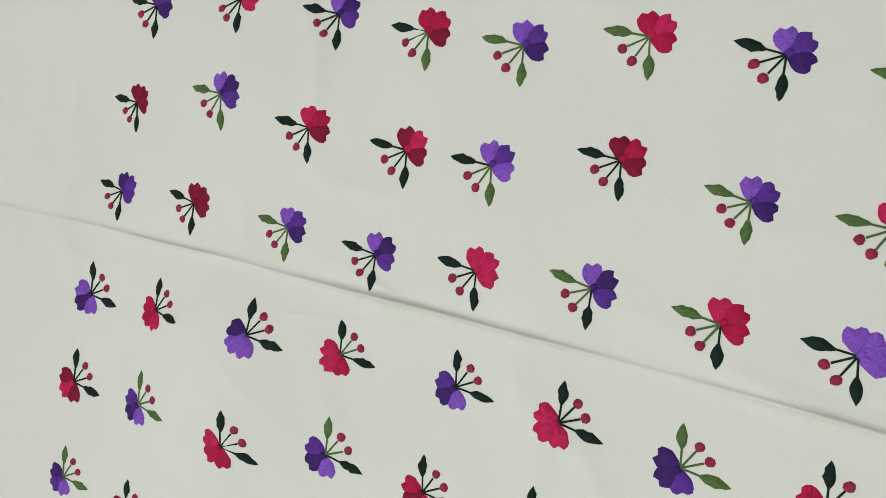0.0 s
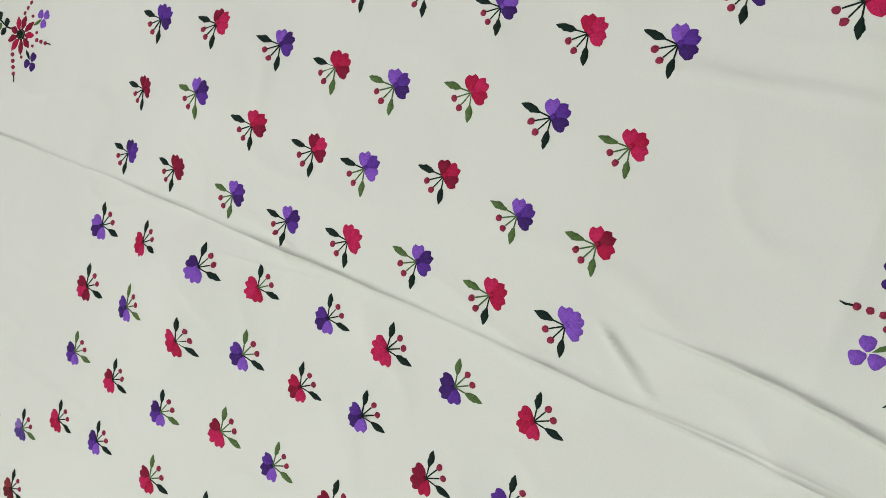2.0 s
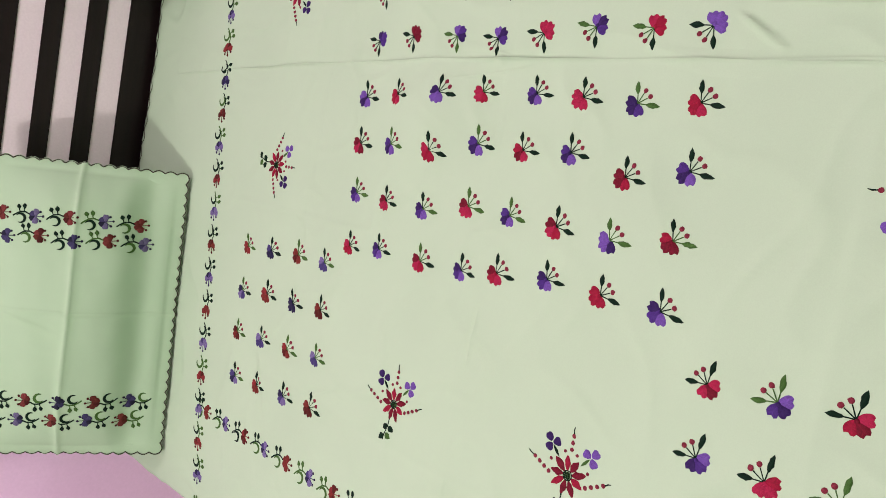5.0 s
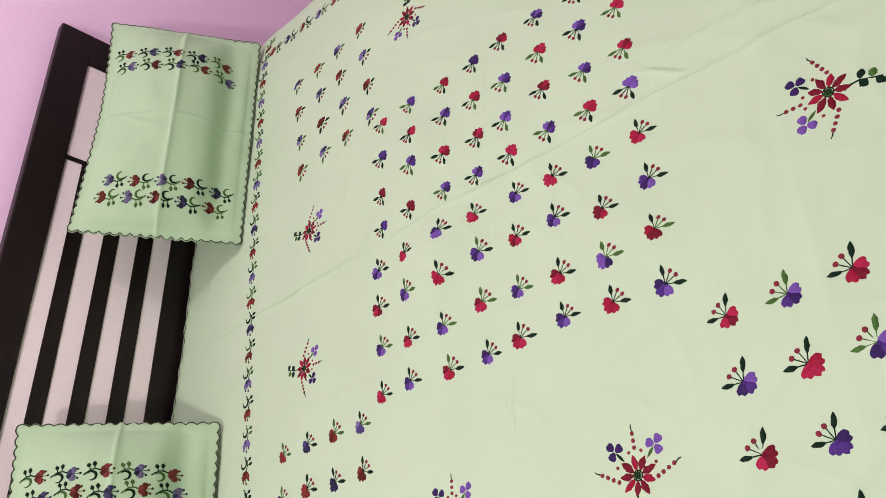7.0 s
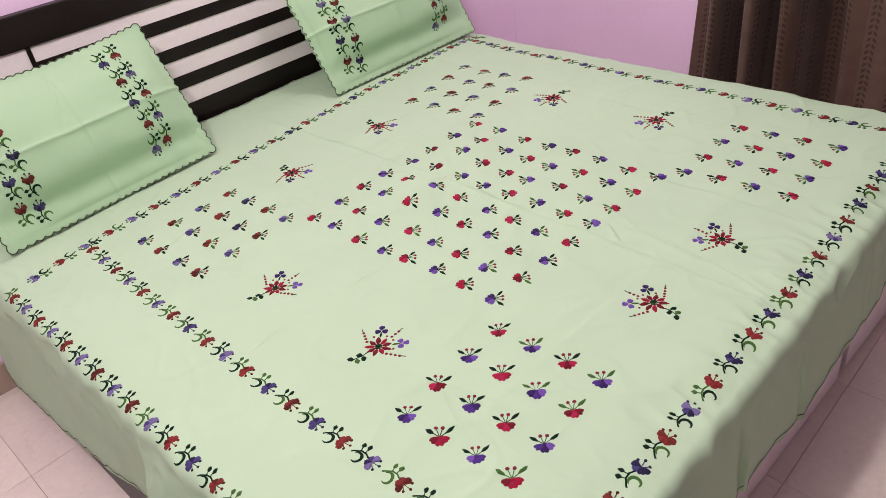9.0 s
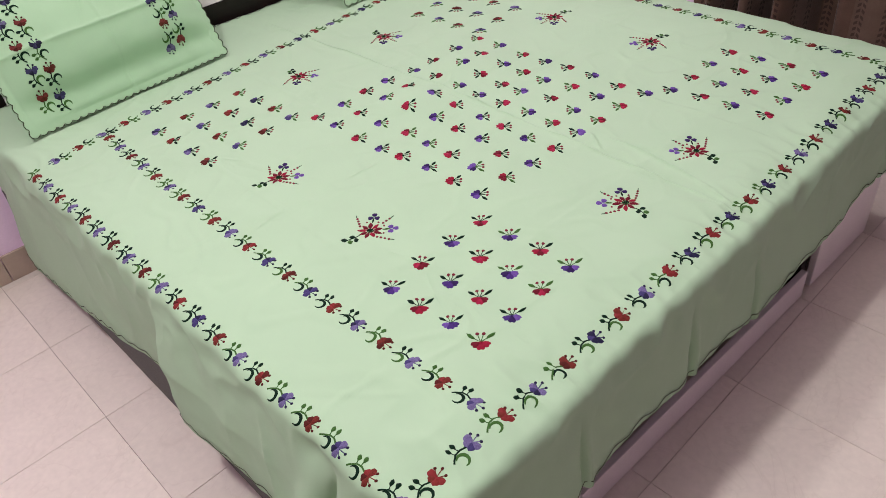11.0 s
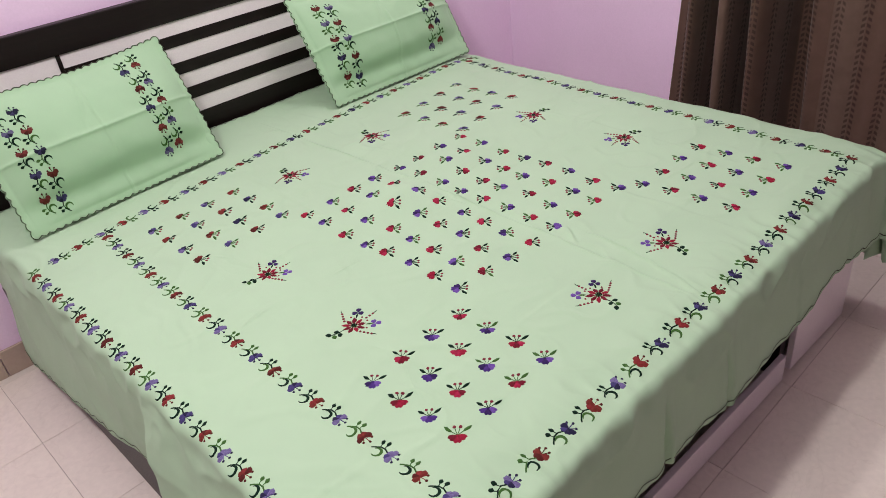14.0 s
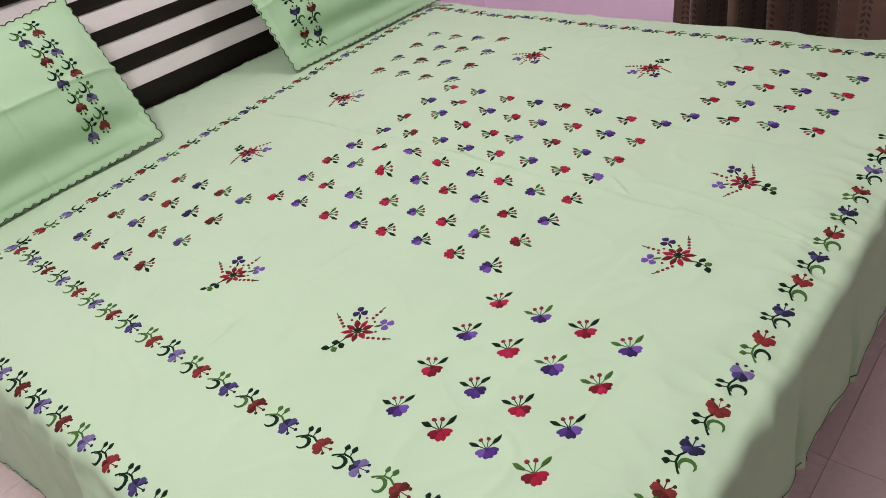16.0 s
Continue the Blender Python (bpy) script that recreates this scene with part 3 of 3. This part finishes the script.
def star_flower(surface, ox, oy, ang, flip, parent):
    """A large red star with two pansies, three strings of berries and a leafy sprig; ang is the way its crown points."""
    f = laid(surface, ox, oy, ang, 0.86)

    def star(bm):
        for i in range(9):
            blob(bm, leafy(i * 2 * math.pi / 9 + 0.17, 0.0065, 0.031 + 0.0025 * (i % 2), 0.0056, 9), f, (0, 1, 1)[i % 3])

    head = mesh_of("star_blossom", star, RED, parent)
    tagged(head, "large crimson nine-petalled embroidered star flower")

    def centre(bm):
        blob(bm, disc(0, 0, 0.0062, 12), f, 1, 0.0006, 0.0006)
        strand(bm, arc(0, 0, 0.0075, 0, 2 * math.pi, 16), 0.0019, f)
        for t in (-0.003, 0, 0.003):
            strand(bm, [(t, -0.006), (t, 0.006)], 0.0014, lambda x, y, h: f(x, y, h + 0.0012))
            strand(bm, [(-0.006, t), (0.006, t)], 0.0014, lambda x, y, h: f(x, y, h + 0.0012))

    mesh_of("star_centre", centre, GREEN, head)
    for s, shade in ((1, 1 if flip else 2), (-1, 2 if flip else 1)):
        px, py = 0.040, 0.035 * s

        def pansy(bm):
            base = math.atan2(py, px)
            for da in (-1.95, 0.0, 1.95):
                blob(bm, petal(base + da, 0.0012, 0.0160, 0.0068, 15, 0.0008), lambda x, y, h: f(x + px, y + py, h), 0)
            blob(bm, leafy(base, 0.029, 0.050, 0.0024, 7), f, 1)
            for k in (-1, 1):
                c, t = math.cos(base + 0.42 * k), math.sin(base + 0.42 * k)
                blob(bm, disc(0.036 * c, 0.036 * t, 0.0028, 8), f, 2)

        mesh_of("pansy", pansy, [PURPLE[shade], GREEN[1] if shade == 2 else GREEN[0], BERRY], head)
    for x0, y0, x1, y1, n in ((0.040, 0.0, 0.061, 0.0, 3), (-0.0055, 0.0335, 0.0085, 0.061, 4), (-0.0055, -0.0335, 0.0085, -0.061, 4)):
        def string(bm):
            for i in range(n):
                t = i / (n - 1)
                blob(bm, disc(x0 + (x1 - x0) * t, y0 + (y1 - y0) * t, 0.0036, 9), f, 0)
            d = math.hypot(x1 - x0, y1 - y0)
            c, s = (x1 - x0) / d, (y1 - y0) / d
            strand(bm, [(x1 + 0.003 * c, y1 + 0.003 * s), (x1 + 0.009 * c - 0.001 * s, y1 + 0.009 * s + 0.001 * c), (x1 + 0.014 * c, y1 + 0.014 * s)], [0.0018, 0.0022, 0.0010], f, 1)
        mesh_of("berry_string", string, [BERRY, GREEN[0]], head)

    def sprig(bm):
        strand(bm, [(-0.028, 0.004), (-0.042, 0.004), (-0.058, 0.010), (-0.070, 0.012)], 0.0026, f)
        for x, y, a, k in ((-0.040, 0.004, 2.2, 0), (-0.042, 0.004, -2.0, 0), (-0.056, 0.009, -2.0, 1), (-0.060, 0.011, 2.3, 0)):
            blob(bm, leafy(a, 0.001, 0.017, 0.0062, 11), lambda u, v, h: f(u + x, v + y, h), k)
    mesh_of("star_sprig", sprig, [GREEN[0], GREEN[1]], head)


Q = math.pi / 4
# central square, eight by eight
CENTRE = ("RPRPRPRP", "PRPRPRPR", "RPRPRPRP", "PRPRPRPR", "PRPPRPRP", "RPRRPRPR", "PRPRPRPR", "RPRPRPRP")
ROW_X = (-0.292, -0.210, -0.127, -0.045, 0.050, 0.130, 0.218, 0.302)
COL_Y = (0.299, 0.212, 0.123, 0.042, -0.034, -0.115, -0.197, -0.279)
# how far each one strays from the lines of the square, in millimetres
STRAY_X = (
    (-14, -7, -9, -6, 3, 12, 9, 8),
    (-6, -10, -11, 6, 4, 1, -3, 10),
    (-6, -1, -4, 15, 13, 17, -6, 10),
    (-9, -3, 3, 8, 10, 8, 4, 8),
    (-9, -4, -5, -9, -3, 4, 1, 2),
    (-10, 7, -6, -9, -9, 10, -2, -3),
    (-13, -1, -3, -9, -11, 4, 2, -4),
    (-8, 1, -8, -7, 3, 1, -4, 3),
)
STRAY_Y = (
    (-5, 7, 2, -5, 4, 1, -1, -2),
    (-1, 11, 12, 5, 3, 2, 0, -1),
    (10, 15, 7, 4, 0, 2, -3, -3),
    (13, 18, 6, 10, -7, -2, 0, 0),
    (7, 6, -1, 1, -3, -3, -3, 3),
    (13, -8, -2, -5, 3, -3, -4, 1),
    (5, -1, -3, -1, 0, -3, -4, 2),
    (6, 9, -2, -5, 0, -5, -11, -7),
)
for i, row in enumerate(CENTRE):
    for j, ch in enumerate(row):
        small_flower(sheet, ROW_X[i] + 0.001 * STRAY_X[i][j], COL_Y[j] + 0.001 * STRAY_Y[i][j], -Q if i < 4 else 3 * Q, ch == "R", bedspread)
# corner squares, four by four, slightly askew; leaves point to the middle
for x0, xi, xj, y0, yi, yj, ang, first_red in (
        (-0.352, -0.084, 0.005, -0.351, -0.006, -0.075, Q, True), (-0.346, -0.086, -0.005, 0.355, -0.006, 0.082, -Q, False),
        (0.357, 0.092, 0.004, -0.326, 0.001, -0.081, 3 * Q, False), (0.343, 0.094, -0.007, 0.350, 0.014, 0.085, -3 * Q, False)):
    for i in range(4):
        for j in range(4):
            x, y = x0 + xi * i + xj * j + 0.003 * rnd.uniform(-1, 1), y0 + yi * i + yj * j + 0.003 * rnd.uniform(-1, 1)
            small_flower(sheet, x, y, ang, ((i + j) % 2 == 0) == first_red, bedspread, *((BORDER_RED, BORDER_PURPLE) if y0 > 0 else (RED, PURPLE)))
for x, y, ang, flip in ((-0.532, 0.130, 0, True), (-0.519, -0.198, 0, True), (-0.194, 0.547, -2 * Q, False), (0.133, 0.557, -2 * Q, False),
                        (0.548, 0.226, 4 * Q, True), (0.566, -0.115, 4 * Q, True), (-0.114, -0.535, 2 * Q, False), (0.150, -0.530, 2 * Q, False)):
    star_flower(sheet, x, y, ang, flip, bedspread)


def chain(x0, y0, x1, y1, n, first_red, parent, surface=None, size=1.0, bow=0.0):
    """n border flowers evenly from one end to the other."""
    ang = math.atan2(y1 - y0, x1 - x0)
    for i in range(n):
        t = i / (n - 1)
        b = bow * 4 * t * (1 - t)
        border_flower(surface or sheet, x0 + (x1 - x0) * t - b * math.sin(ang), y0 + (y1 - y0) * t + b * math.cos(ang), ang, (i % 2 == 0) == first_red, parent, size)


chain(-0.928, 0.64, -0.885, -0.726, 20, True, bedspread, bow=0.006)
chain(-0.722, 0.66, -0.692, -0.681, 20, True, bedspread, bow=-0.013)
chain(-0.819, -0.729, 0.79, -0.678, 23, True, bedspread, bow=-0.012)
chain(0.792, -0.61, 0.825, 0.80, 21, True, bedspread)
chain(0.86, 0.838, -0.865, 0.672, 26, True, bedspread, bow=-0.028)


# ---- pillows ----
PW, PH = 0.645, 0.415


def make_pillow(corner, along, up, turned):
    """A pillow that leans on the headboard. corner: lower left; along: its length; up: its height."""
    a, u = Vector(along), Vector(up)
    n = a.cross(u).normalized()
    thing = tagged(new("pillow"), "mint green pillow with embroidered flower bands leaning on the headboard", "pillow", "pillows on the bed")
    seed = 3.0 if turned else 11.0

    def thick(p, q):
        e = min(p, 1 - p) * PW
        g = min(q, 1 - q) * PH
        k = max(0, min(1, (e - 0.02) / 0.14)) * max(0, min(1, (g - 0.02) / 0.14))
        return 0.032 * (k * (2 - k)) ** 0.8

    def face(p, q, lift=0.0, front=True):
        t = thick(p, q)
        base = Vector(corner) + a * p + u * q
        wav = 0.006 * noise.noise((p * 4, q * 3, seed)) + 0.003 * noise.noise((p * 11, q * 9, seed))
        sag = -0.028 * max(0.0, math.sin(math.pi * p)) ** 0.6 * q ** 3 + 0.010 * q * math.cos(6 * p)
        if front:
            t += ridge((q - 0.5) * PH, 0.006, 0.0055) + ridge((p - 0.5) * PW, 0.005, 0.003)
            mid = max(0.0, math.sin(math.pi * min(max(p, 0), 1))) ** 0.5
            low = math.exp(-((q - 0.17) / 0.085) ** 2)
            t += mid * (0.044 * (1 - abs(2 * q - 1)) - 0.026 * low) + wav
            t += ridge((p - 0.42 - 0.22 * (q - 0.5)) * PW, 0.007, 0.004) * fade(q, 0.5, 0.98, 0.2)
            return base + n * (t + lift) + Vector((0, 0, sag * 0.4))
        return base - n * (0.7 * t + 0.002) + n * wav * 0.2 + Vector((0, 0, sag * 0.4))

    def scallop(along, length):
        """How far the scalloped outline stands out, metre by metre along an edge."""
        return 0.0055 * abs(math.sin(math.pi * along * round(length / 0.024))) - 0.002

    def scal(p, q):
        if p in (0, 1):
            p += (1 if p else -1) * scallop(q, PH) / PW
        if q in (0, 1):
            q += (1 if q else -1) * scallop(p, PW) / PH
        return p, q

    fs, es = [i / 162 for i in range(163)], [i / 102 for i in range(103)]
    grid_mesh("front", fs, es, lambda p, q: face(*scal(p, q)), PILLOW_COTTON, thing)
    grid_mesh("back", fs, es, lambda p, q: face(*scal(p, q), front=False), PILLOW_COTTON, thing)
    inset = 0.0022
    for edge in range(4):
        pts = []
        for i in range(325):
            k = i / 324
            d = scallop(k, PW if edge % 2 == 0 else PH) - inset
            p, q = ((k, -d / PH), (1 + d / PW, k), (k, 1 + d / PH), (-d / PW, k))[edge]
            pts.append(face(p, q, 0.0012))
        ribbon("edging", pts, [n] * len(pts), 0.0024, TRIM, thing, "wavy dark edging thread")
    lay = lambda x, y, h: face(x / PW, y / PH, h + 0.0006)
    for x, ang, first in ((0.085, 1, True), (0.128, 1, False), (0.480, -1, False), (0.523, -1, True)):
        for i in range(5):
            y = 0.075 + 0.0665 * i + (0.012 if first else 0)
            border_flower(lay, x + 0.004 * rnd.uniform(-1, 1), y, 2 * Q * ang, (i % 2 == 0) == first, thing, 1.0, PILLOW_RED, PILLOW_PURPLE)
    return thing


make_pillow((-0.868, 0.814, 0.576), (0.620, 0.040, 0.006), (-0.022, 0.205, 0.358), False)
make_pillow((0.210, 0.853, 0.578), (0.672, 0.006, 0.002), (-0.006, 0.202, 0.352), True)

# ---- the curtain ----
def curtain_at(s, z):
    """s: 0..1 along the drawn width. Deep folds hang at the gathered side, the rest falls nearly flat."""
    y = 0.150 - 1.5 * s
    x = 1.335 - 0.0015 * math.sin(s * 103 + 1.5 * math.sin(s * 9) + 0.5 * z) - 0.005 * math.sin(s * 34 + 0.4 * math.sin(z * 1.3)) - 0.012 * noise.noise((s * 7, z * 0.7, 2))
    low = 2.2 - z
    x -= 0.095 * math.exp(-((s - 0.13) / 0.13) ** 4)
    for s0, deep, wide, lean, spread_low in ((0.010, 0.24, 0.040, 0.003, 0.004), (0.105, 0.22, 0.013, 0.005, 0.004), (0.170, 0.22, 0.009, 0.006, 0.004), (0.242, 0.22, 0.012, 0.010, 0.010), (0.42, 0.006, 0.02, 0.0, 0), (0.56, 0.008, 0.02, 0.002, 0), (0.74, 0.012, 0.03, 0.003, 0)):
        d = (s - s0 - lean * low) / (wide + spread_low * low)
        x += deep * math.exp(-abs(d) ** 3)
    y += 0.075 * low * max(0.0, 1 - s / 0.26)
    x += 0.0025 * noise.noise((s * 30, z * 5, 6.1))
    return Vector((min(x, 1.462), y, z))


curtain = tagged(new("curtain"), "brown striped curtain with printed leaf columns", "curtain")
cs, zs = [0.3 * i / 240 for i in range(240)] + [0.3 + 0.7 * i / 120 for i in range(121)], [0.05 + 2.15 * i / 60 for i in range(61)]
run = dict(zip(cs, np.cumsum([0.0] + [(curtain_at(b, 0.9) - curtain_at(a, 0.9)).length for a, b in zip(cs, cs[1:])])))
cc = grid_mesh("curtain_cloth", cs, zs, curtain_at, CURTAIN, curtain, uv=lambda s, z: (run[s], z))
cc.modifiers.new("thickness", "SOLIDIFY").thickness = 0.002
rod = bmesh.new()
bmesh.ops.create_cone(rod, cap_ends=True, segments=20, radius1=0.0125, radius2=0.0125, depth=1.75, matrix=pose(1.335, -0.5, 2.215, 90))
part("curtain_rod", rod, WOOD, curtain, "dark round curtain rod")

# ---- floor tiles and skirting, piece by piece ----
T = 0.384
tile_mesh = bpy.data.meshes.new("tile")
bm = box(bmesh.new(), (-T / 2 + 0.0006, -T / 2 + 0.0006, -0.012), (T / 2 - 0.0006, T / 2 - 0.0006, 0.0), 0.0006)
bm.to_mesh(tile_mesh)
bm.free()
tile_mesh.materials.append(TILE)
for i in range(-6, 8):
    for j in range(-10, 5):
        gx, gy = T * (i + 0.5), T * (j + 0.5)
        x, y = -1.066 + gx - 0.030 * gy, -0.018 + gy + 0.030 * gx
        if x - T / 2 > X1 or y - T / 2 > Y1 - 0.01 or x + T / 2 < X0 or y + T / 2 < Y0:
            continue
        t = new("tile", tile_mesh)
        t.matrix_world = pose(x, y, rnd.uniform(-0.0003, 0.0003), 0, 0, 1.83)
        t.parent = floor
skirting = tagged(new("baseboard"), "brown marble skirting along the pink wall", "skirting", kind="structure")
for k in range(-4, 6):
    x = -1.06 + 0.6 * k
    lo, hi = max(x, X0 + 0.002), min(x + 0.598, X1 - 0.002)
    if hi - lo > 0.02:
        block("skirting_tile", (lo, Y1 - 0.012, 0.0), (hi, Y1, 0.098), SKIRT, skirting, 0.0015)
